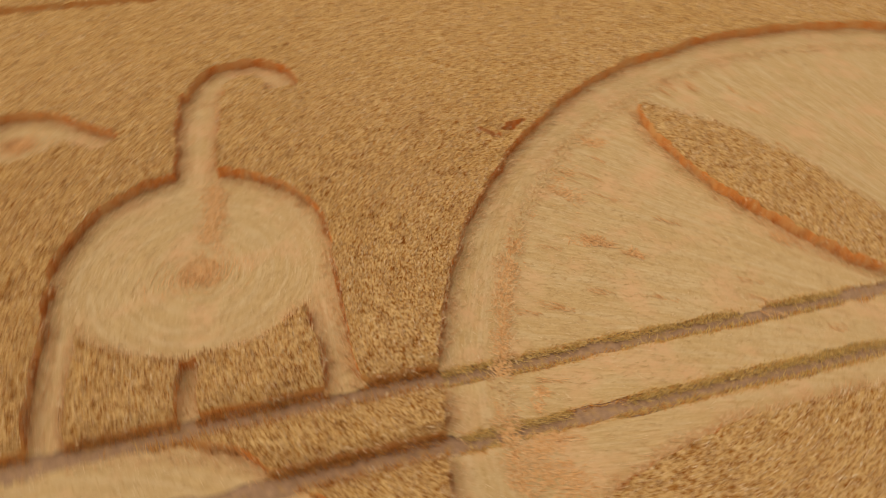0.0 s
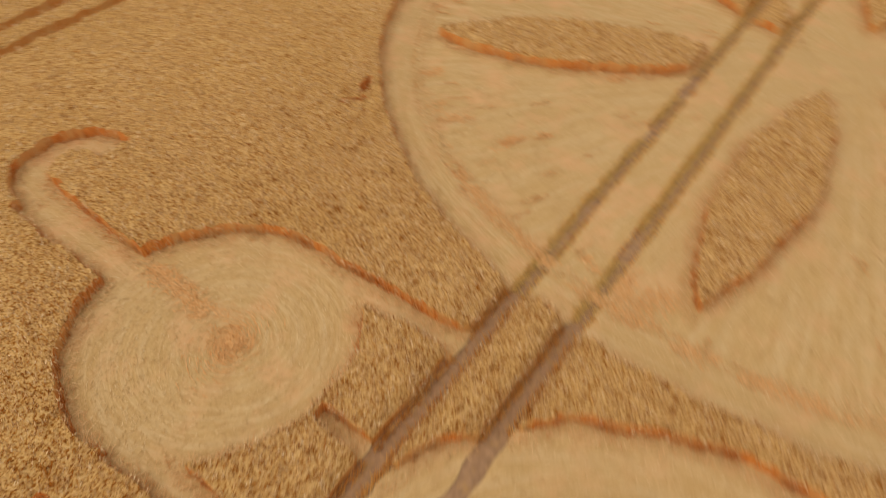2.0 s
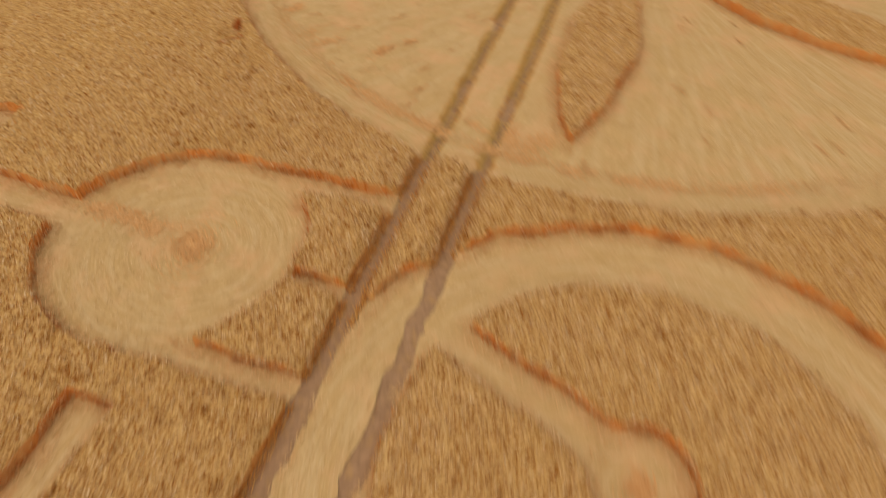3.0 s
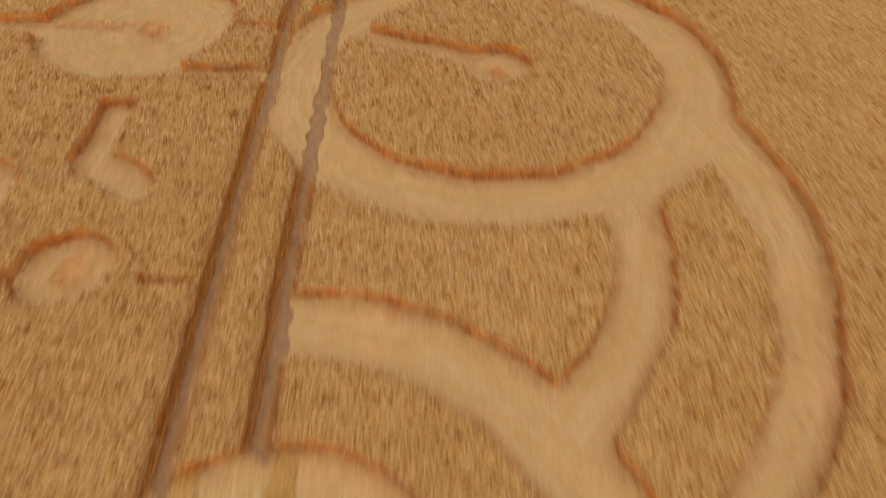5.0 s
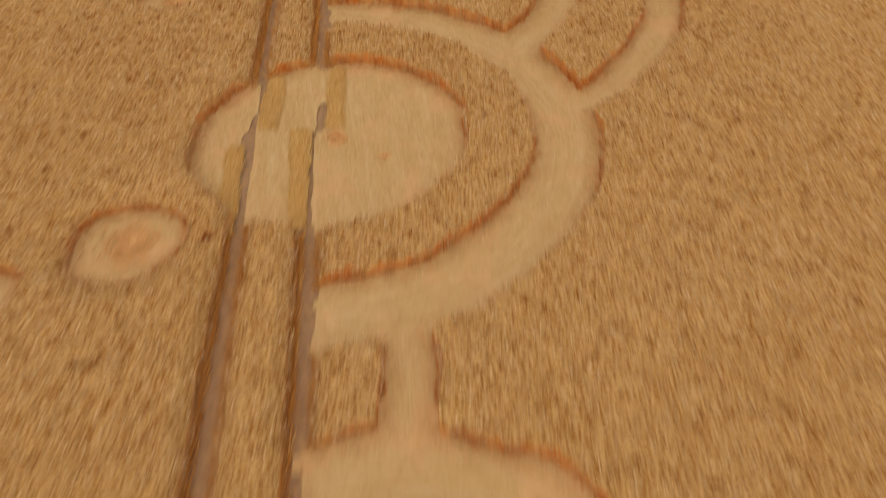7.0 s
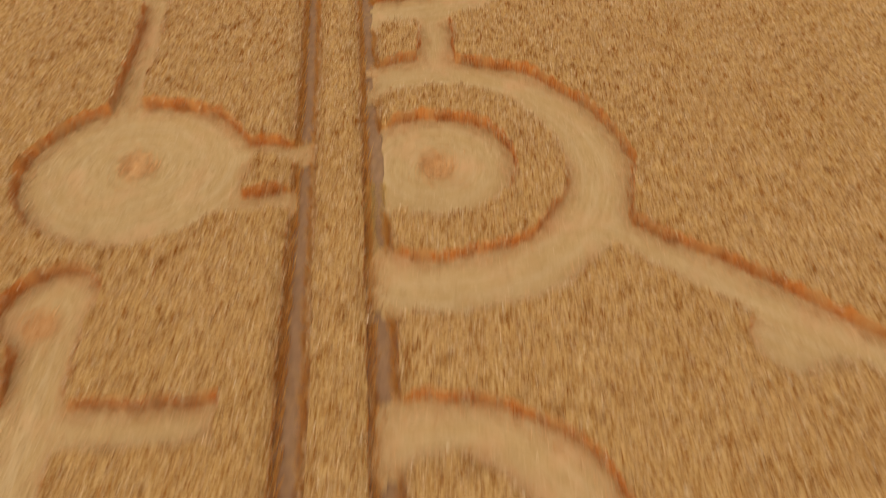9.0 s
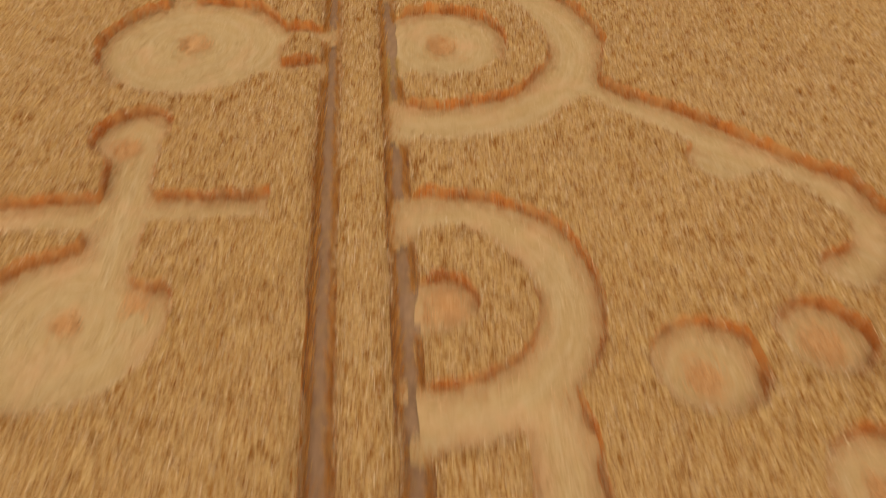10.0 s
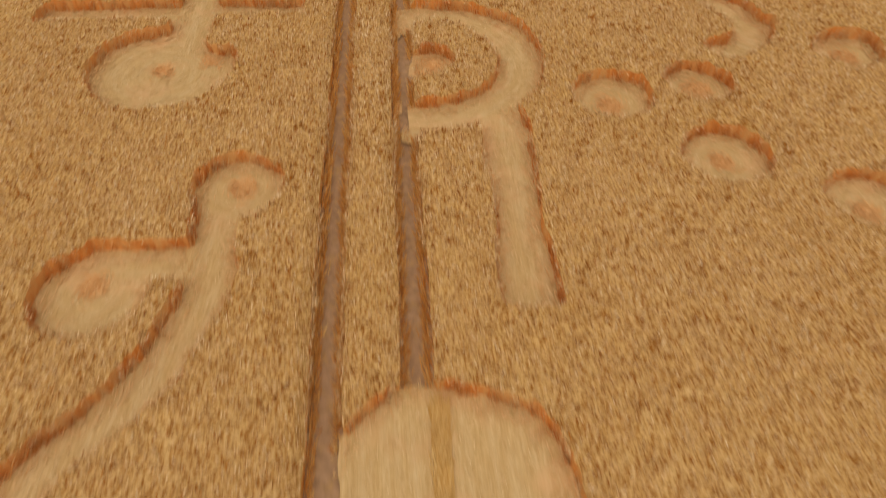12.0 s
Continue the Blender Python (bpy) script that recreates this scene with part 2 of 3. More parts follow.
# name, label, outline, lay, tuft at the middle (x, y, radius) or None
PATCHES = [
    ("flattened_circle", "large pale flattened wheat circle with a swirled centre", disc(-2.65, 17.29, 4.16), swirl(-2.6, 16.7), (-2.6, 16.7, 0.40)),
    ("flattened_path", "flattened straw path leaving the circle's flank for the wheel track", strip(0.92, 16.6, 0.92, 11.0, 0.44), along(0, -1), None),
    ("flattened_path", "flattened straw path on the circle's far flank beside a standing wedge", strip(-6.5, 16.6, -6.55, 11.0, 0.42), along(0, -1), None),
    ("flattened_path", "narrow bruised path through the standing wedge of wheat", strip(-3.05, 12.9, -3.2, 11.0, 0.22), along(0.2, -1), None),
    ("flattened_hook", "pale flattened hook curling from the top of the circle",
     either(strip(-2.53, 20.8, -2.23, 26.6, 0.70), within(ring(-0.42, 26.75, 0.92, 2.12), either(lambda x, y: 26.3 - y))), along(0.05, 1), None),
    ("flattened_ring", "pale flattened rim band round the large flower circle", ring(*FLOWER, 19.3, 20.95), swirl(*FLOWER), None),
    ("flattened_flower", "wide flattened wheat flower with standing pointed petals", without(disc(*FLOWER, 19.3), *PETALS), fan(*FLOWER), None),
    ("flattened_ring", "broad flattened ring of straw crossing the wheel track", within(ring(-6.85, 2.5, 6.2, 8.72), UPPER), swirl(-6.85, 2.5), None),
    ("flattened_circle", "small flattened circle at the end of a bar inside a ring", disc(-6.55, 2.3, 1.3), swirl(-6.6, 2.3), (-6.6, 2.3, 0.22)),
    ("flattened_path", "straight flattened bar from the ring to the small circle", strip(-3.45, 8.4, -6.0, 3.3, 0.64), along(-0.45, -1), None),
    ("flattened_crescent", "long flattened crescent linking two rings of straw", within(disc(-14.75, 7.85, 14.24), without(disc(-15.5, 7.0, 40), disc(-15.95, 7.3, 11.7), disc(-6.85, 2.5, 6.3)), left_of(-9.3), below(0.6), right_of(-27.4)), swirl(-15.0, 7.0), None),
    ("flattened_path", "curving flattened path between the ring and the crescent", within(ring(-14.9, 9.2, 9.55, 11.3), left_of(-13.4), right_of(-23.2), below(2.6)), swirl(-14.9, 9.2), None),
    ("flattened_ring", "half ring of flattened straw ending at the wheel track", within(ring(-26.65, 8.6, 6.6, 8.78), LOWER), swirl(-26.65, 8.6), None),
    ("flattened_circle", "pale flattened circle crossed by both wheel tracks", disc(-26.81, 8.46, 4.42), along(1, 0.1), (-26.85, 8.3, 0.2)),
    ("flattened_circle", "small flattened circle with a bruised centre beside the track", disc(-31.3, 13.95, 1.5), swirl(-31.1, 13.9), (-31.1, 13.95, 0.45)),
    ("flattened_circle", "small flattened circle with a rusty centre", disc(-16.7, 15.3, 1.4), swirl(-16.7, 15.2), (-16.6, 15.2, 0.42)),
    ("flattened_hook", "short bent flattened swathe in standing wheat", either(strip(-8.35, 16.15, -12.2, 16.3, 0.68), trail([(-12.1, 16.1), (-12.7, 15.0), (-13.3, 14.4)], 0.75)), along(-1, 0.05), None),
    ("flattened_hook", "bent flattened swathe reaching deep into standing wheat", either(strip(-10.9, 22.3, -12.9, 18.8, 0.75), strip(-12.6, 18.85, -16.2, 18.9, 0.68)), along(-0.5, -1), None),
    ("flattened_circle", "distant flattened circle with a stub pointing away", either(disc(-8.9, 25.2, 1.6), strip(-8.3, 26.35, -5.6, 24.0, 0.55)), swirl(-8.9, 25.2), (-8.9, 25.2, 0.35)),
    ("flattened_hook", "narrow flattened line bending away from a circle", either(strip(-39.8, 16.75, -32.5, 16.85, 0.42), strip(-32.9, 16.6, -30.7, 20.2, 0.5)), along(1, 0.05), None),
    ("flattened_circle", "pale flattened circle joined to the wheel track by two bars", disc(-43.05, 15.8, 3.28), swirl(-42.7, 15.9), (-42.7, 15.9, 0.38)),
    ("flattened_path", "short flattened bar laid across the wheel track", strip(-42.5, 13.2, -42.48, 10.7, 0.38), along(0, -1), None),
    ("flattened_path", "short flattened bar between the circle and the track", strip(-44.78, 13.4, -44.75, 11.1, 0.42), along(0, -1), None),
    ("flattened_circle", "flattened circle inside a half ring by the track", within(disc(-43.42, 7.0, 2.42), LOWER), swirl(-43.4, 6.95), (-43.4, 6.95, 0.33)),
    ("flattened_ring", "half ring of flattened straw round a smaller circle", within(ring(-43.45, 6.95, 3.85, 5.75), LOWER), swirl(-43.45, 6.95), None),
    ("flattened_path", "short flattened link between two half rings", strip(-34.6, 6.45, -38.2, 6.4, 0.6), along(-1, 0), None),
    ("flattened_swathe", "long curved flattened arm with a hooked end and a barb",
     either(trail([(-46.4, 2.8), (-48.7, 0.15), (-50.4, -1.85), (-52.1, -3.7), (-53.5, -4.2), (-54.6, -3.6), (-55.1, -2.7)], 0.70), disc(-50.8, -0.62, 0.8), disc(-51.0, -1.3, 0.55)), along(-0.7, -0.75), None),
    ("flattened_ring", "half ring of flattened straw round a small core", within(ring(-55.35, 7.85, 2.4, 3.98), LOWER), swirl(-55.35, 7.85), None),
    ("flattened_circle", "tiny flattened core circle against the wheel track", within(disc(-55.45, 8.02, 0.92), LOWER), swirl(-55.4, 7.9), (-55.4, 7.7, 0.42)),
    ("flattened_path", "straight flattened strip running out from the half ring", strip(-58.2, 5.7, -66.3, 5.66, 0.66), along(-1, 0), None),
    ("flattened_circle", "flattened circle under a cross of straw paths", without(disc(-55.4, 16.9, 2.5), disc(-53.35, 15.0, 0.9)), swirl(-55.3, 17.0), (-55.22, 16.95, 0.18)),
    ("flattened_path", "flattened upright of a straw cross", strip(-48.3, 16.5, -56.4, 16.35, 0.72), along(-1, 0), None),
    ("flattened_circle", "small flattened circle capping the straw cross", disc(-48.2, 16.82, 1.15), swirl(-48.2, 16.95), (-48.6, 17.0, 0.25)),
    ("flattened_path", "flattened crossbar of a straw cross", strip(-51.65, 22.2, -51.65, 17.0, 0.62), along(0, 1), None),
    ("flattened_path", "flattened crossbar of a straw cross", strip(-51.7, 15.9, -51.6, 12.35, 0.56), along(0, -1), None),
    ("flattened_circle", "small flattened circle at the head of a curved path", disc(-61.58, 13.46, 1.28), swirl(-61.3, 13.5), (-61.3, 13.45, 0.22)),
    ("flattened_circle", "small flattened circle joined to a curved path", disc(-65.25, 16.6, 1.40), swirl(-64.9, 16.7), (-64.8, 16.65, 0.22)),
    ("flattened_path", "short flattened link between circle and curved path", strip(-64.3, 16.9, -64.25, 14.4, 0.65), along(0, -1), None),
    ("flattened_path", "curved flattened path sweeping away through wheat", trail([(-62.0, 13.85), (-65.4, 13.75), (-67.4, 14.35), (-70.2, 16.45), (-74.0, 19.4)], 0.58), along(-1, 0.1), None),
    ("flattened_circle", "one of a row of small round flattened hollows", disc(-57.72, 2.0, 1.27), swirl(-57.8, 2.05), (-57.85, 2.05, 0.26)),
    ("flattened_circle", "one of a row of small round flattened hollows", disc(-57.15, -1.13, 1.10), swirl(-57.1, -1.1), (-57.2, -1.05, 0.36)),
    ("flattened_circle", "one of a row of small round flattened hollows", disc(-60.78, -0.82, 1.29), swirl(-60.8, -0.8), (-60.8, -0.75, 0.22)),
    ("flattened_circle", "one of a row of small round flattened hollows", disc(-62.95, -4.24, 1.2), swirl(-62.9, -4.2), (-63.1, -4.1, 0.22)),
    ("flattened_circle", "one of a row of small round flattened hollows", disc(-55.35, -7.0, 1.2), swirl(-55.3, -7.0), (-55.4, -6.9, 0.3)),
    ("trampled_gap", "small dark trampled gap in standing wheat", trail([(8.1, 21.55), (8.25, 21.2), (8.55, 20.85)], 0.13), along(1, 0), None),
    ("trampled_gap", "small dark trampled gap in standing wheat", trail([(9.0, 21.35), (9.45, 21.6), (9.85, 21.7)], 0.13), along(1, 0), None),
    ("trampled_gap", "small dark trampled gap in standing wheat", trail([(-17.3, 13.0), (-17.35, 11.7)], 0.10), along(1, 0), None),
    ("trampled_gap", "small dark trampled gap in standing wheat", trail([(-16.8, 17.8), (-17.0, 16.8)], 0.11), along(1, 0), None),
    ("trampled_gap", "small dark trampled gap in standing wheat", disc(-31.4, 11.8, 0.17), along(1, 0), None),
    ("flattened_circle", "flattened circle straddling one wheel track", disc(-70.9, 8.1, 2.63), along(1, 0.05), None),
]
CROSSED = (13, len(PATCHES) - 1)   # circles whose straw half hides the ruts
COVERED = (21, 24, 27)            # patches whose straw lies over the wheel tracks

# ---- the plan on a grid ----
CELL = 0.2
GX, GY = np.arange(-80.0, 46.01, CELL), np.arange(-24.0, 44.01, CELL)
X, Y = np.meshgrid(GX, GY, indexing="ij")
WX = X + 0.26 * (wander(X, Y, 1.3, 0) - 0.5) + 0.09 * (wander(X, Y, 0.42, 1) - 0.5)
WY = Y + 0.26 * (wander(X, Y, 1.3, 2) - 0.5) + 0.09 * (wander(X, Y, 0.42, 3) - 0.5)
FIELD = np.full(X.shape, 99.0)
OWNER = np.zeros(X.shape, int)
for number, (_, _, outline, _, _) in enumerate(PATCHES):
    d = outline(WX, WY)
    nearer = d < FIELD
    FIELD[nearer], OWNER[nearer] = d[nearer], number
RUTS = np.minimum.reduce([np.abs(Y + 0.45 * (WY - Y) - track_y(X) - off) for off in (0, -GAUGE, FAR_PAIR, FAR_PAIR - GAUGE)]) - 0.30
STAND = np.minimum(FIELD, RUTS)
SX, SY = np.gradient(STAND, CELL)


def at_grid(a, x, y):
    """Values of a grid between its corners."""
    u, v = np.clip((x - GX[0]) / CELL, 0, len(GX) - 1.001), np.clip((y - GY[0]) / CELL, 0, len(GY) - 1.001)
    i, j = u.astype(int), v.astype(int)
    p, q = u - i, v - j
    return (a[i, j] * (1 - p) + a[i + 1, j] * p) * (1 - q) + (a[i, j + 1] * (1 - p) + a[i + 1, j + 1] * p) * q


def corners(a):
    return np.stack([a[:-1, :-1], a[1:, :-1], a[1:, 1:], a[:-1, 1:]])


# ---- mesh helpers ----
def mesh_from(name, verts, faces, materials, slots=None, uv=None, smooth=False):
    """A mesh from arrays: verts (n, 3), faces (m, 3 or 4)."""
    me = bpy.data.meshes.new(name)
    n, k = faces.shape
    me.vertices.add(len(verts))
    me.vertices.foreach_set("co", verts.astype(np.float32).ravel())
    me.loops.add(n * k)
    me.loops.foreach_set("vertex_index", faces.astype(np.int32).ravel())
    me.polygons.add(n)
    me.polygons.foreach_set("loop_start", np.arange(0, n * k, k, dtype=np.int32))
    if slots is not None:
        me.polygons.foreach_set("material_index", slots.astype(np.int32))
    me.polygons.foreach_set("use_smooth", np.full(n, smooth))
    for m in materials:
        me.materials.append(m)
    if uv is not None:
        me.uv_layers.new(name="lay").data.foreach_set("uv", uv[faces.ravel()].astype(np.float32).ravel())
    me.update(calc_edges=True)
    return me


def thing(name, label, category, group="", kind="", place=(0, 0, 0)):
    ob = tagged(new(name), label, category, group, kind)
    ob.location = place
    ob.empty_display_size = 0.3
    return ob


def part(name, me, parent, label="", kind=""):
    ob = tagged(new(name, me), label, kind=kind)
    ob.parent = parent
    ob.location = [-c for c in parent.location]
    return ob


def spikes(x, y, z, dx, dy, dz, radius):
    """Slim three-sided spikes, from their feet along (dx, dy, dz)."""
    n = len(x)
    a0 = rng.random(n) * 6.283
    v = np.empty((n, 4, 3))
    for k in range(3):
        a = a0 + k * 2.0944
        v[:, k] = np.stack([x + radius * np.cos(a), y + radius * np.sin(a), z], 1)
    v[:, 3] = np.stack([x + dx, y + dy, z + dz], 1)
    f = np.arange(n)[:, None, None] * 4 + np.array([[0, 1, 3], [1, 2, 3], [2, 0, 3]])
    return v.reshape(-1, 3), f.reshape(-1, 3)


def ears(x, y, z, dx, dy, dz, radius):
    """Slim ears: three long faces from foot to tip, open below."""
    n = len(x)
    a = rng.random(n) * 6.283
    v = np.empty((n, 4, 3))
    v[:, 0] = np.stack([x, y, z], 1)
    for k, side in ((1, 1.0), (2, -1.0)):
        b = a + side * 1.15
        v[:, k] = np.stack([x + 0.5 * dx + radius * np.cos(b), y + 0.5 * dy + radius * np.sin(b), z + 0.55 * dz], 1)
    v[:, 3] = np.stack([x + dx, y + dy, z + dz], 1)
    f = np.arange(n)[:, None, None] * 4 + np.array([[3, 1, 2], [0, 1, 3], [0, 3, 2]])
    return v.reshape(-1, 3), f.reshape(-1, 3)


# ---- ground and wheel tracks ----
def ground():
    gx = np.unique(np.concatenate([np.linspace(-2000, -90, 12), np.arange(-90, 60, 2.0), np.linspace(60, 2000, 12)]))
    gy = np.unique(np.concatenate([np.linspace(-2000, -30, 12), np.arange(-30, 50, 1.0), np.linspace(50, 2000, 12)]))
    x, y = np.meshgrid(gx, gy, indexing="ij")
    z = -0.012 - 0.02 * wander(x, y, 3.0, 4)
    idx = np.arange(x.size).reshape(x.shape)
    faces = corners(idx).reshape(4, -1).T
    me = mesh_from("ground", np.stack([x, y, z], -1).reshape(-1, 3), faces, [SOIL])
    tagged(new("ground", me), "bare brown soil under the ripe wheat", "ground", kind="structure")


def wheel_track(shift, label):
    """A shallow packed rut with raised shoulders."""
    s = np.arange(-110, 80.01, 0.3)
    w = np.linspace(-0.42, 0.42, 11)
    x, o = np.meshgrid(s, w, indexing="ij")
    y = track_y(x) + shift + o + 0.06 * (wander(x, x * 0, 1.1, 1) - 0.5)
    lug = 0.008 * np.sign(np.sin(x * 21 + np.abs(o) * 9)) * (np.abs(o) < 0.2)
    z = 0.008 + 0.10 * np.abs(o) ** 2 + 0.014 * (wander(x, y, 0.35, 2)) + 0.5 * lug
    idx = np.arange(x.size).reshape(x.shape)
    me = mesh_from("wheel_track", np.stack([x, y, z], -1).reshape(-1, 3), corners(idx).reshape(4, -1).T, [RUT], smooth=True)
    tagged(new("wheel_track", me), label, "wheel track", "tractor wheel tracks", "structure")


ground()
wheel_track(0.0, "packed mauve-brown tractor rut between walls of wheat")
wheel_track(-GAUGE, "packed mauve-brown tractor rut between walls of wheat")
wheel_track(FAR_PAIR, "distant tractor rut sunk in standing wheat")
wheel_track(FAR_PAIR - GAUGE, "distant tractor rut sunk in standing wheat")


# ---- flattened straw ----
MAT_Z = 0.05 + 0.09 * wander(X, Y, 0.55, 4) * wander(X, Y, 2.1, 5) + 0.03 * wander(X, Y, 0.23, 1)
MAT_Z = MAT_Z + 0.07 * wander(X, Y, 0.4, 2) * np.clip(1 + FIELD / 0.3, 0, 1) ** 2


def open_rut(x, y):
    """Distance to what shows of a rut in a crossed circle: it jogs sideways, and straw buries part of it."""
    upper = y > track_y(x) - 0.5 * GAUGE
    side = y - track_y(x) + np.where(upper, 0, GAUGE) - np.where(x < -40, 0.0, np.where(upper, np.interp(x, [-26.5, -24.6], [0.16, -0.17]), np.interp(x, [-26.8, -26.0], [0.24, -0.20])))
    half = np.where(upper, np.interp(x, [-31.2, -30.4, -26.5, -25.9, -24.6, -24.1, -22.6, -22.2], [0.32, 0.28, 0.24, 0.12, 0.14, 0.22, 0.26, 0.34]),
                    np.interp(x, [-73.5, -72.0, -68.5, -31.2, -30.6, -28.0, -26.3, -25.8, -24.9, -24.5, -22.9, -22.4], [0.28, -0.2, -0.2, 0.32, 0.25, 0.20, 0.18, 0.22, 0.22, -0.2, -0.2, 0.34]))
    return np.abs(side) - half


OPEN_RUT = open_rut(X, Y)


def stem_tuft_mesh(cx, cy, r, count, height, mat, name="stem_tuft"):
    """A knot of bruised stems left leaning round a middle."""
    n = count
    a, d = rng.random(n) * 6.283, r * np.sqrt(rng.random(n))
    h = height * (0.4 + 0.8 * rng.random(n))
    v, f = spikes(cx + d * np.cos(a), cy + d * np.sin(a), np.full(n, 0.08), h * 0.9 * -np.sin(a + 0.5) + 0.1 * rng.normal(size=n), h * 0.9 * np.cos(a + 0.5) + 0.1 * rng.normal(size=n), h, np.full(n, 0.022))
    return mesh_from(name, v, f, [mat])


def flattened(number, name, label, outline, lay, tuft):
    edge = np.maximum(FIELD - 0.14, -(RUTS + 0.02 + (0.14 if number in (5, 6) else 0.26) * (wander(X, Y, 0.5, 5) - 0.5)) if number not in COVERED else FIELD - 0.14)
    if number in COVERED and number != 21:
        edge = np.maximum(edge, -(RUTS + 0.30 + 0.5 * (wander(X, Y, 1.2, 5) - 0.5)))
    if number in CROSSED:
        edge = np.maximum(FIELD - 0.14, -(OPEN_RUT + 0.08 * (wander(X, Y, 0.7, 5) - 0.5) + 0.06 * (wander(X, Y, 0.4, 3) - 0.5)))
    own = corners(OWNER)
    use = (corners(edge).mean(0) < 0.02) & (own[0] == number)
    if not use.any():
        return
    idx = np.arange(X.size).reshape(X.shape)
    faces = corners(idx)[:, use].T
    used, faces = np.unique(faces, return_inverse=True)
    faces = faces.reshape(-1, 4)
    ex, ey = np.gradient(edge, CELL)
    x, y, z = X.ravel()[used], Y.ravel()[used], MAT_Z.ravel()[used]
    over = np.clip(edge.ravel()[used], 0, 0.2)
    sides = np.sort(np.concatenate([faces[:, [a, (a + 1) % 4]] for a in range(4)]), 1)
    _, first, times = np.unique(sides[:, 0] * np.int64(len(used)) + sides[:, 1], return_index=True, return_counts=True)
    rim = np.unique(sides[first[times == 1]])
    rim = rim[(RUTS.ravel()[used][rim] < 0.25) & (np.abs(edge.ravel()[used][rim]) < 0.25)]
    over[rim] = np.clip(edge.ravel()[used][rim], -0.2, 0.2)
    x, y = x - over * ex.ravel()[used], y - over * ey.ravel()[used]
    z = z - 0.03 * (over != 0)
    u, v, _, _ = lay(x, y)
    mid = (float(x.mean()), float(y.mean()), 0)
    ob = thing(name, label, "crop circle", "flattened figures in the wheat", place=mid)
    # trampled gaps get the same dark brown as the gaps among the ears
    part("straw_mat", mesh_from("straw_mat", np.stack([x, y, z], 1), faces, [GAP_SHADE if name == "trampled_gap" else STRAW], uv=np.stack([u, v], 1), smooth=True), ob, "pressed flat pale straw")
    # loose stalks lying on the mat
    cells = np.argwhere(use)
    n = int(len(cells) * CELL * CELL * (50 if len(cells) > 9000 else 90))
    pick = cells[rng.integers(len(cells), size=n)]
    px, py = GX[pick[:, 0]] + CELL * rng.random(n), GY[pick[:, 1]] + CELL * rng.random(n)
    keep = (at_grid(edge, px, py) < -0.12)
    px, py = px[keep], py[keep]
    n = len(px)
    if n and name != "trampled_gap":
        _, _, dx, dy = lay(px, py)
        turn = rng.normal(size=n) * 0.6
        dx, dy = dx * np.cos(turn) - dy * np.sin(turn), dx * np.sin(turn) + dy * np.cos(turn)
        size = 0.08 + 0.17 * rng.random(n)
        v, f = spikes(px, py, at_grid(MAT_Z, px, py) + 0.01, dx * size, dy * size, 0.005 + 0.03 * rng.random(n) ** 2, 0.010 + 0.008 * rng.random(n))
        part("loose_straw", mesh_from("loose_straw", v, f, [LOOSE]), ob, "loose pale stalks lying along the swirl", "stuff")
    # bruised stalks slumped along the foot of the standing crop
    near = np.argwhere(use & (corners(np.abs(FIELD + 0.04)).mean(0) < 0.24))
    if len(near) and name != "trampled_gap":
        n = int(len(near) * CELL * CELL * 135)
        pick = near[rng.integers(len(near), size=n)]
        px, py = GX[pick[:, 0]] + CELL * rng.random(n), GY[pick[:, 1]] + CELL * rng.random(n)
        gx, gy = at_grid(SX, px, py), at_grid(SY, px, py)
        out, side = -0.05 - 0.22 * rng.random(n), 0.16 * rng.normal(size=n)
        v, f = spikes(px, py, at_grid(MAT_Z, px, py) + 0.02, gx * out - gy * side, gy * out + gx * side, 0.01 + 0.30 * rng.random(n) ** 2 * np.clip(1 + 3 * at_grid(FIELD, px, py), 0, 1), np.full(n, 0.018))
        part("slumped_straw", mesh_from("slumped_straw", v, f, [FOOT]), ob, "pinkish stalks slumped along the crop's foot", "stuff")
    if tuft:
        knot = part("centre_tuft", stem_tuft_mesh(tuft[0], tuft[1], tuft[2] * 1.6, int(80 + 700 * tuft[2] ** 2), 0.13, RUST, "centre_tuft"), ob, "rusty twisted stems at the centre")
        # a soft bruised stain of stalks lying round it
        n = int(220 + 900 * tuft[2])
        a, d = rng.random(n) * 6.283, tuft[2] * (0.6 + 0.7 * wander(np.full(n, tuft[0]), np.full(n, tuft[1]), 0.7, 2)) * np.abs(rng.normal(size=n))
        px, py = tuft[0] + 1.3 * d * np.cos(a), tuft[1] + 0.9 * d * np.sin(a)
        keep = at_grid(edge, px, py) < -0.1
        px, py, n = px[keep], py[keep], int(keep.sum())
        _, _, dx, dy = lay(px, py)
        size = 0.15 + 0.2 * rng.random(n)
        v, f = spikes(px, py, at_grid(MAT_Z, px, py) + 0.015, dx * size, dy * size, 0.01 + 0.03 * rng.random(n), np.full(n, 0.02))
        stain = part("bruised_straw", mesh_from("bruised_straw", v, f, [RUST]), knot, "soft salmon stain of bruised straw", "stuff")
        stain.location = (0, 0, 0)


for number, patch in enumerate(PATCHES):
    flattened(number, *patch)


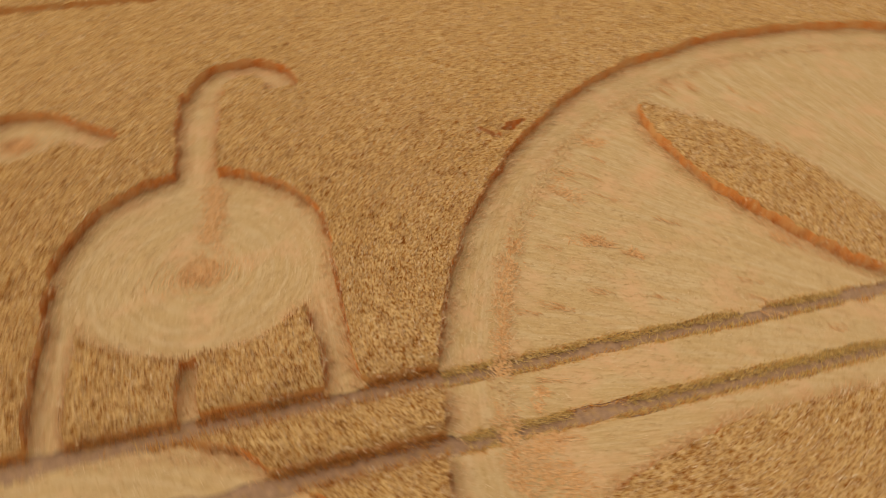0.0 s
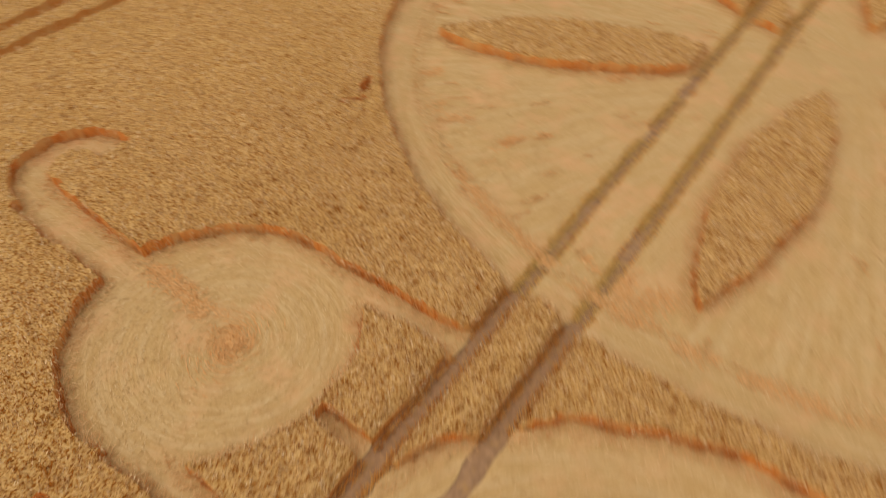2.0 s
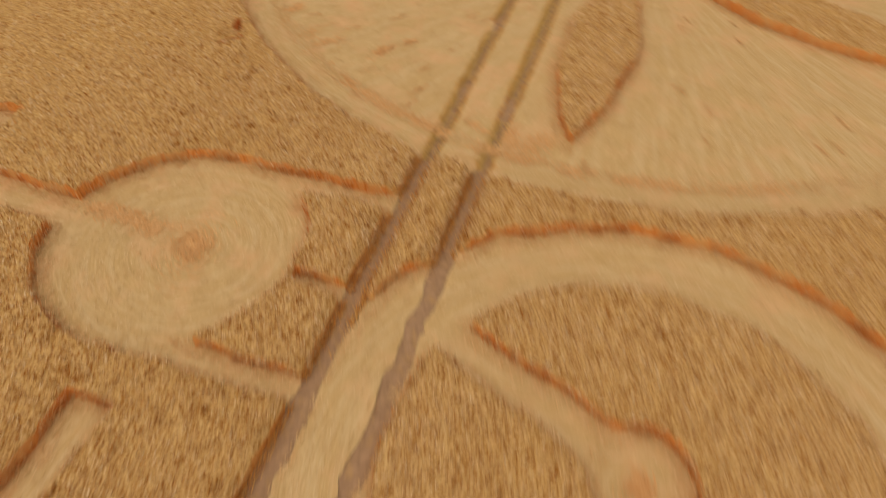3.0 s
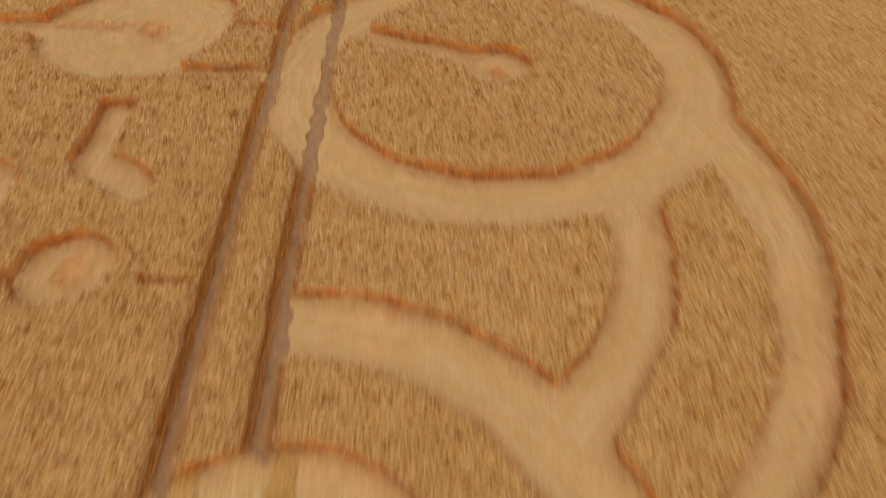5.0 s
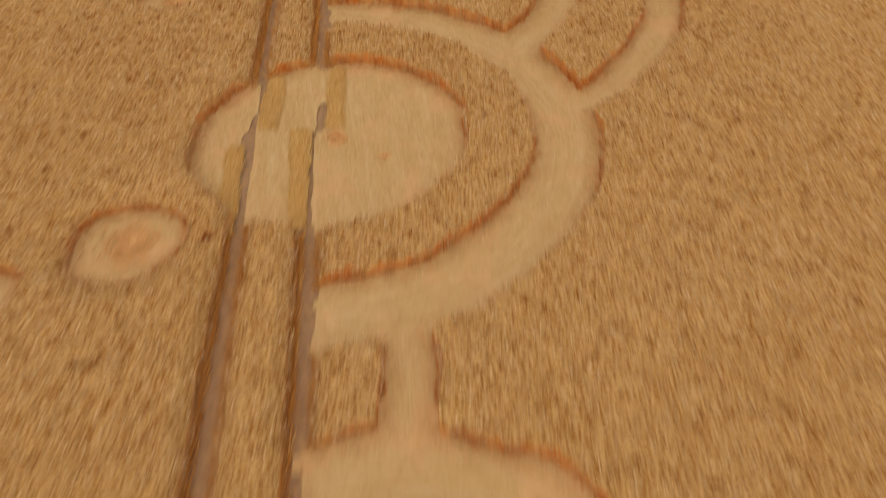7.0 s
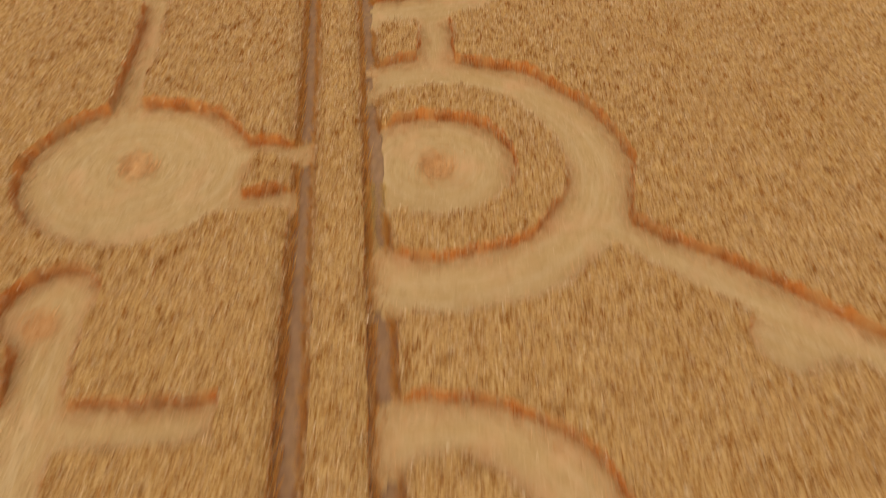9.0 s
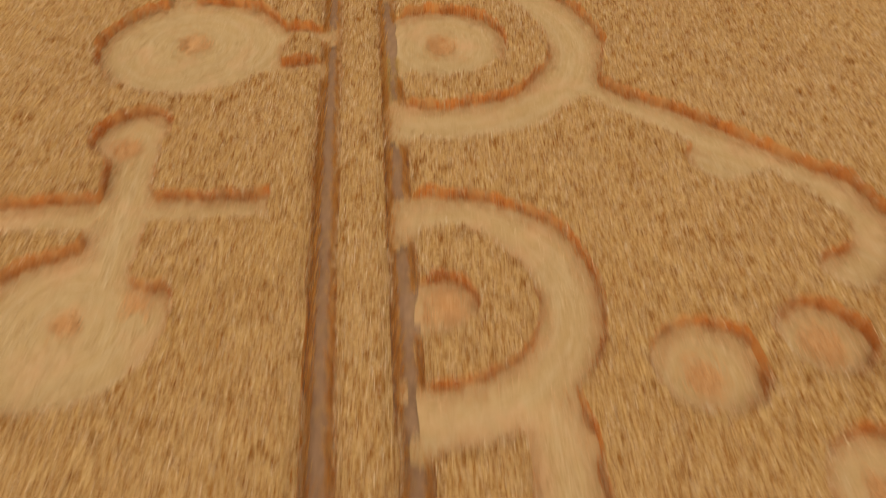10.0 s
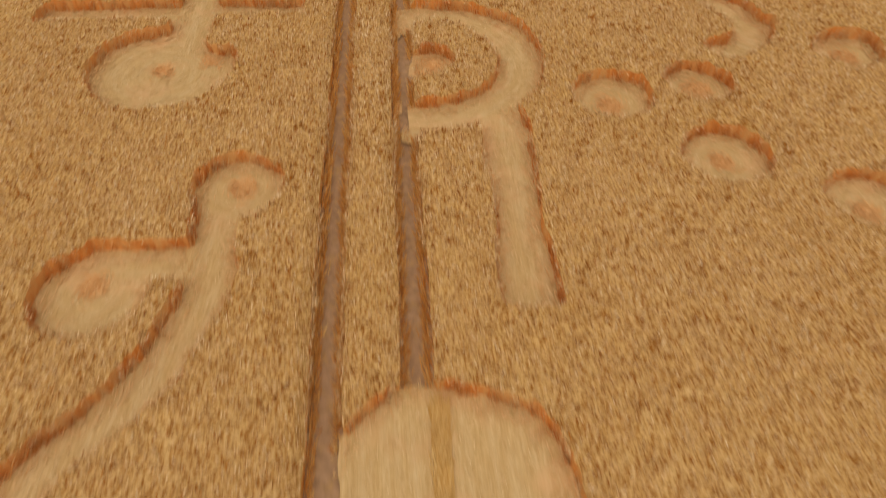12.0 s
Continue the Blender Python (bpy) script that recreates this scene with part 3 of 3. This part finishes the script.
# ---- standing wheat ----
HEIGHT = 0.72
TOP = HEIGHT - 0.15 + 0.05 * (wander(X, Y, 0.6, 2) - 0.5) + 0.05 * (wander(X, Y, 0.31, 3) - 0.5) + 0.10 * (wander(X, Y, 5.0, 4) - 0.5)
BY_RUT = np.clip(1 - np.clip(RUTS, 0, 9) / 0.45, 0, 1) * (Y < 30)
SAG = 0.26 * np.exp(-((np.hypot(X + 31.3, Y - 13.95) - 1.6) / 0.45) ** 2)      # half-risen crop round one small circle
RIM = 0.54 - np.maximum(0.20 * (RUTS < 0.25) * (Y < 30), SAG)      # the crop leans low along the wheel tracks
RISE = np.clip((STAND - 0.03) / 0.26, 0, 1)
LEAN = np.maximum(0.20 * BY_RUT ** 1.5, SAG)
SHEET_Z = RIM + (TOP - LEAN - RIM) * RISE


def standing_parts():
    """Numbers each patch of the field that the paths cut off from the rest."""
    use = corners(STAND).mean(0) > 0.03
    mark = np.zeros(use.shape, int)
    count, ny = 0, use.shape[1]
    flat, marks = use.ravel(), mark.ravel()
    for seed in np.flatnonzero(flat):
        if marks[seed]:
            continue
        count += 1
        marks[seed] = count
        stack = [int(seed)]
        while stack:
            c = stack.pop()
            j = c % ny
            for o in (c - ny, c + ny, c - 1 if j else -1, c + 1 if j < ny - 1 else -1):
                if 0 <= o < flat.size and flat[o] and not marks[o]:
                    marks[o] = count
                    stack.append(o)
    return mark, count


MARK, COUNT = standing_parts()
AREAS = np.bincount(MARK.ravel(), minlength=COUNT + 1) * CELL * CELL
CX, CY = (GX[:-1] + GX[1:])[:, None] / 2, (GY[:-1] + GY[1:])[None, :] / 2
NEAR = np.clip(1.15 - np.maximum(np.abs(CY - 7) - 10, 0) / 13 - np.maximum(CX - 2, 0) / 28, 0.22, 1.0)
AWAY = (CY < -15) | (CX < -72.5) | (CX > 34) | ((CY > 24.5) & (CX < -11)) | ((CY < -12) & (CX < -32)) | ((CY < -7.5) & (CX < -58)) | ((CY > 20.5) & (CX < -62))
NEAR = np.where(AWAY, 0.07, NEAR)
for axis in (0, 1):
    NEAR = np.mean([np.roll(NEAR, k, axis) for k in range(-20, 21, 2)], 0)
MIDS = corners(STAND).mean(0)
DENSITY = 211.0 * NEAR
BIG = {int(k) for k in np.argsort(AREAS[1:])[::-1][:3] + 1}


def stand_label(k):
    area = AREAS[k]
    if k in BIG:
        return "wheat_field", "ripe golden wheat standing in a wide field", "wheat field"
    if area > 30:
        return "wheat_island", "large island of ripe standing wheat between flattened paths", "wheat"
    return "wheat_island", "small island of ripe standing wheat among flattened straw", "wheat"


def standing(k):
    use = MARK == k
    name, label, category = stand_label(k)
    ci, cj = np.nonzero(use)
    mid = (float(GX[ci].mean()), float(GY[cj].mean()), 0)
    ob = thing(name, label, category, "standing wheat", "stuff", mid)
    # leafy mass under the ears
    idx = np.arange(X.size).reshape(X.shape)
    used, faces = np.unique(corners(idx)[:, use].T, return_inverse=True)
    faces = faces.reshape(-1, 4)
    edges = np.concatenate([faces[:, [a, (a + 1) % 4]] for a in range(4)])
    key = np.sort(edges, 1)
    _, first, times = np.unique(key[:, 0] * np.int64(len(used)) + key[:, 1], return_index=True, return_counts=True)
    rim = edges[first[times == 1]]
    s = STAND.ravel()[used]
    rim = rim[s[rim].max(1) < 0.4]
    push = np.clip(0.03 - s, 0, 0.25)
    push[rim] = np.clip(0.09 - s[rim], -0.2, 0.25)
    x, y, z = X.ravel()[used] + push * SX.ravel()[used], Y.ravel()[used] + push * SY.ravel()[used], SHEET_Z.ravel()[used]
    z[rim] = RIM.ravel()[used][rim] + 0.05 * rng.normal(size=rim.shape)
    n0, m0 = len(x), len(faces)
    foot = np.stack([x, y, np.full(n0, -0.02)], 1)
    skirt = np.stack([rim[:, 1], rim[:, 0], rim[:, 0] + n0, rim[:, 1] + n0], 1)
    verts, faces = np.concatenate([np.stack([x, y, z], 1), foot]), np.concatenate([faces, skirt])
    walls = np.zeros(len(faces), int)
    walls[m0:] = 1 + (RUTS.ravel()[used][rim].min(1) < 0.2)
    kept, faces = np.unique(faces, return_inverse=True)
    faces = faces.reshape(-1, 4)
    part("leaf_mass", mesh_from("leaf_mass", verts[kept], faces, [CANOPY, WALL, RUT_WALL], walls), ob, "dense brown mass of stalks under the ears, shaded pits painted in", "stuff")
    # ears
    w = DENSITY[ci, cj] * CELL * CELL
    n = rng.poisson(w)
    i, j = np.repeat(ci, n), np.repeat(cj, n)
    px, py = GX[i] + CELL * rng.random(len(i)), GY[j] + CELL * rng.random(len(j))
    keep = (at_grid(STAND, px, py) > 0.015) & (wander(px, py, 0.16, 1) > 0.12)
    px, py = px[keep], py[keep]
    m = len(px)
    thin = np.sqrt(at_grid(np.pad(NEAR, ((0, 1), (0, 1)), "edge"), px, py))
    z = at_grid(TOP - LEAN, px, py) - 0.07 + 0.07 * rng.random(m)
    length = 0.13 + 0.09 * rng.random(m)
    lean = -0.4 + 1.6 * (wander(px, py, 1.7, 5) - 0.5) + rng.normal(size=m) * 1.3
    tip = length * (0.2 + 0.65 * rng.random(m))
    # clumps of ears coloured dark, as if shaded gaps opened there
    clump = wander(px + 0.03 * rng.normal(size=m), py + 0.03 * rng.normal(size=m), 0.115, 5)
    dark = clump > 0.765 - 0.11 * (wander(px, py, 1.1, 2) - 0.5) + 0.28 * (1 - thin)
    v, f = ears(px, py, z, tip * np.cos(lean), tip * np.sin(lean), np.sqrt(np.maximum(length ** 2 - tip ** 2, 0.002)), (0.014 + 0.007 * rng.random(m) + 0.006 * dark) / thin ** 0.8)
    part("ears", mesh_from("ears", v, f, [EAR, GAP_SHADE], np.repeat(dark, 3)), ob, "drooping golden wheat ears, clumps coloured brown as shaded gaps", "stuff")
    # ragged ears hanging out over the cut edges
    rim = (MIDS < 0.3) & use
    ri, rj = np.nonzero(rim)
    n = rng.poisson(np.full(len(ri), 300 * CELL * CELL) * NEAR[ri, rj])
    i, j = np.repeat(ri, n), np.repeat(rj, n)
    px, py = GX[i] + CELL * rng.random(len(i)), GY[j] + CELL * rng.random(len(j))
    s = at_grid(STAND, px, py)
    keep = (s > 0.0) & (s < 0.16)
    px, py = px[keep], py[keep]
    m = len(px)
    if m:
        gx, gy = at_grid(SX, px, py), at_grid(SY, px, py)
        reach = 0.05 - 0.19 * rng.random(m)
        side = 0.08 * rng.normal(size=m)
        v, f = ears(px, py, at_grid(RIM, px, py) - 0.12 + 0.14 * rng.random(m), gx * reach - gy * side, gy * reach + gx * side, -0.10 + 0.28 * rng.random(m), 0.014 + 0.010 * rng.random(m))
        part("edge_ears", mesh_from("edge_ears", v, f, [EAR]), ob, "ragged ears hanging over the cut edge", "stuff")
    # stems that show along the cut edges
    rim = (MIDS < 0.32) & use
    ri, rj = np.nonzero(rim)
    n = rng.poisson(np.full(len(ri), 560 * CELL * CELL) * NEAR[ri, rj])
    i, j = np.repeat(ri, n), np.repeat(rj, n)
    px, py = GX[i] + CELL * rng.random(len(i)), GY[j] + CELL * rng.random(len(j))
    s = at_grid(STAND, px, py)
    keep = (s > -0.01) & (s < 0.15)
    px, py = px[keep], py[keep]
    m = len(px)
    if m:
        out = 0.13 * rng.normal(size=m)
        gx, gy = at_grid(SX, px, py), at_grid(SY, px, py)
        by_rut = at_grid(RUTS, px, py) < 0.2
        bow = 0.03 - 0.17 * rng.random(m)
        v, f = spikes(px, py, np.full(m, 0.0), gx * bow - gy * out, gy * bow + gx * out, HEIGHT * (0.42 + 0.42 * rng.random(m)) * (1 - 0.45 * by_rut), np.full(m, 0.021))
        part("stems", mesh_from("stems", v, f, [STEM, STUBBLE, FOOT], np.repeat(np.where(by_rut, 1, 2 * (wander(px, py, 1.2, 4) + 0.2 * rng.normal(size=m) > 0.6)), 3)), ob, "red-brown wheat stems along the cut edge", "stuff")


for k in range(1, COUNT + 1):
    if AREAS[k] > 0.15:
        standing(k)


def distant_field():
    """The wheat beyond the near field, out to the horizon."""
    gx = np.unique(np.round(np.concatenate([np.geomspace(80, 2000, 14) * -1, np.arange(-80, 46.1, 6.0), [46.0], np.geomspace(46, 2000, 16)]), 3))
    gy = np.unique(np.round(np.concatenate([np.geomspace(24, 2000, 16) * -1, np.arange(-24, 44.1, 4.0), [44.0], np.geomspace(44, 2000, 16)]), 3))
    x, y = np.meshgrid(gx, gy, indexing="ij")
    z = 0.50 + 0.08 * wander(x, y, 9.0, 3)
    cx, cy = corners(x).mean(0), corners(y).mean(0)
    keep = ~((cx > -80) & (cx < 46) & (cy > -24) & (cy < 44))
    idx = np.arange(x.size).reshape(x.shape)
    me = mesh_from("distant_field", np.stack([x, y, z], -1).reshape(-1, 3), corners(idx)[:, keep].T, [CANOPY])
    tagged(new("distant_field", me), "ripe wheat reaching away to the horizon", "wheat field", kind="structure")


distant_field()


# ---- small things ----
def bent_stems():
    """Dark streaks of stems that sprang up again in the flattened flower."""
    n = 60
    a, d = radians(100) + radians(115) * rng.random(n), 4 + 15 * np.sqrt(rng.random(n))
    cx, cy = FLOWER[0] + d * np.cos(a), FLOWER[1] + d * np.sin(a)
    ok = at_grid(FIELD, cx, cy) < -0.6
    a, cx, cy = np.repeat(a[ok], 14), np.repeat(cx[ok], 14), np.repeat(cy[ok], 14)
    m = len(a)
    f1, f2 = rng.random(m) * 0.8, 0.05 * rng.normal(size=m)
    x, y = cx + f1 * np.cos(a) - f2 * np.sin(a), cy + f1 * np.sin(a) + f2 * np.cos(a)
    size = 0.2 + 0.2 * rng.random(m)
    v, f = spikes(x, y, np.full(m, 0.09), size * np.cos(a), size * np.sin(a), 0.05 + 0.1 * rng.random(m), np.full(m, 0.018))
    tagged(new("bent_stems", mesh_from("bent_stems", v, f, [RUST])), "dark streaks of half-risen stems in flattened straw", "stems", kind="stuff")


bent_stems()


def stem_tuft(x, y, r, height, label):
    me = stem_tuft_mesh(0, 0, r, int(40 + 260 * r), height, RUST)
    ob = tagged(new("stem_tuft", me), label, "stem tuft", "knots of bruised stems")
    ob.location = (x, y, 0)


TUFT = "knot of rusty bruised stems on flattened straw"
for x, y, r in ((-27.9, 6.8, 0.16), (-18.4, 6.0, 0.2)):
    stem_tuft(x, y, r, 0.07, TUFT)


def bruised_line(name, label, points, r, height):
    """Rusty stems standing up along a line in the straw."""
    px, py = [], []
    for (x0, y0), (x1, y1) in zip(points, points[1:]):
        n = int(math.hypot(x1 - x0, y1 - y0) * 230) + int(420 * r)
        f = rng.random(n)
        px.append(x0 + f * (x1 - x0)), py.append(y0 + f * (y1 - y0))
    x, y = np.concatenate(px), np.concatenate(py)
    n = len(x)
    x, y = x + rng.normal(size=n) * r, y + rng.normal(size=n) * r
    keep = wander(x, y, 0.6, 3) > 0.3
    x, y = x[keep], y[keep]
    n = len(x)
    h = height * (0.3 + 0.9 * rng.random(n))
    v, f = spikes(x, y, np.full(n, 0.10), 1.7 * h * rng.normal(size=n), 1.7 * h * rng.normal(size=n), 0.45 * h, np.full(n, 0.026))
    tagged(new(name, mesh_from(name, v, f, [RUST])), label, "straw seam", kind="stuff")


for x, y, dx, dy, r in ((11.2, 14.0, 0.35, -0.25, 0.12), (9.9, 14.95, 1.0, -0.4, 0.13), (12.4, 20.0, 0.8, -0.5, 0.16), (10.2, 17.8, 0.7, 1.5, 0.3), (16.4, 13.4, 0.6, -0.3, 0.15), (6.0, 9.5, 0.25, 0.7, 0.12), (5.65, 8.3, 0.9, 0.4, 0.18), (5.6, 7.3, 1.0, -0.7, 0.25)):
    bruised_line("stem_tuft", TUFT, [(x - dx / 2, y - dy / 2), (x + dx / 2, y + dy / 2)], r, 0.08)
bruised_line("stem_tuft", "salmon patch of bruised stems in a flattened circle", [(-54.3, 15.5), (-55.1, 15.3)], 0.16, 0.10)
bruised_line("straw_seam", "rusty seam of bent stems from rim to centre of the circle", [(-1.9, 20.9), (-2.0, 20.3), (-2.05, 19.2), (-2.35, 17.6)], 0.19, 0.09)
ARC = [(FLOWER[0] + 19.3 * math.cos(radians(a)), FLOWER[1] + 19.3 * math.sin(radians(a))) for a in range(140, 206, 3)]
bruised_line("straw_seam", "rusty seam along the inner edge of the rim band", ARC, 0.15, 0.05)


def verge(shift, x0, x1, label):
    """Weeds and grass along a wheel track."""
    n = int((x1 - x0) * 330)
    x = x0 + (x1 - x0) * rng.random(n)
    y = track_y(x) + shift + np.where(rng.random(n) < 0.8, 0.24 + 0.09 * rng.normal(size=n), -0.26 + 0.05 * rng.normal(size=n))
    keep = wander(x, y, 1.1, 2) > 0.24
    x, y = x[keep], y[keep]
    n = len(x)
    h = 0.04 + 0.09 * rng.random(n)
    over = np.where(y > track_y(x) + shift, -1.0, 0.6)
    v, f = spikes(x, y, np.full(n, 0.04), h * 0.8 * rng.normal(size=n), h * (over * 0.9 + 0.7 * rng.normal(size=n)), h, np.full(n, 0.017))
    tagged(new("grass_verge", mesh_from("grass_verge", v, f, [GREEN])), label, "grass", kind="stuff")


def track_stubble(shift):
    """Short golden stalks leaning over the shoulders of a wheel track."""
    n = 17000
    x = -76 + 108 * rng.random(n)
    side = np.where(rng.random(n) < 0.5, 1.0, -1.0)
    y = track_y(x) + shift + side * (0.29 + 0.06 * rng.normal(size=n))
    keep = (at_grid(FIELD, x, y) > 0.0) | (x > 3.4)
    x, y, side = x[keep], y[keep], side[keep]
    n = len(x)
    h = (0.12 + 0.24 * rng.random(n)) * np.where(x > 3.4, 0.35, 1.0)
    v, f = spikes(x, y, np.full(n, 0.02), 0.35 * h * rng.normal(size=n), -side * h * (0.15 + 0.45 * rng.random(n)), h, np.full(n, 0.02))
    tagged(new("track_stubble", mesh_from("track_stubble", v, f, [STUBBLE])), "short golden stalks leaning over the rut's shoulder", "stubble", kind="stuff")


PUSHED = crop_material("pushed_straw", [(0.0, (0.54, 0.305, 0.105)), (0.5, (0.66, 0.410, 0.165)), (1.0, (0.74, 0.52, 0.26))], (0.92, 0.86, 0.74), 0.4)
track_stubble(0.0)
track_stubble(-GAUGE)


def pushed_band(x0, x1, shift, side0, side1, half):
    """Ochre stalks pushed along beside a rut, from side0 to side1 off its middle."""
    n = int(abs(x1 - x0) * half * 2300)
    f = rng.random(n)
    x = x0 + (x1 - x0) * f
    y = track_y(x) + shift + side0 + (side1 - side0) * f + half * (0.6 + 0.5 * wander(x, x * 0 + shift, 0.8, 2)) * np.clip(rng.normal(size=n) * 0.5, -1.2, 1.2)
    size = 0.2 + 0.3 * rng.random(n)
    turn = 0.2 * rng.normal(size=n)
    v, f = spikes(x, y, at_grid(MAT_Z, x, y) + 0.01 + 0.03 * rng.random(n), size * np.cos(turn), size * np.sin(turn), 0.01 + 0.03 * rng.random(n), np.full(n, 0.022))
    tagged(new("pushed_straw", mesh_from("pushed_straw", v, f, [PUSHED])), "golden-brown stalks pushed aside along the rut", "straw", kind="stuff")


pushed_band(-22.7, -26.2, 0.0, -0.60, -0.42, 0.30)
pushed_band(-22.7, -26.3, -GAUGE, -0.66, -0.62, 0.30)
pushed_band(-26.5, -31.0, -GAUGE, 0.48, 0.42, 0.30)
pushed_band(-27.2, -31.0, 0.0, 0.48, 0.42, 0.28)
pushed_band(-68.6, -73.0, -GAUGE, -0.45, -0.40, 0.22)
verge(0.0, 3.6, 36.0, "olive green weeds along the rut in flattened straw")
verge(-GAUGE, 3.6, 36.0, "olive green weeds along the rut in flattened straw")
verge(-GAUGE, -48.0, -44.0, "sparse green weeds beside the rut")
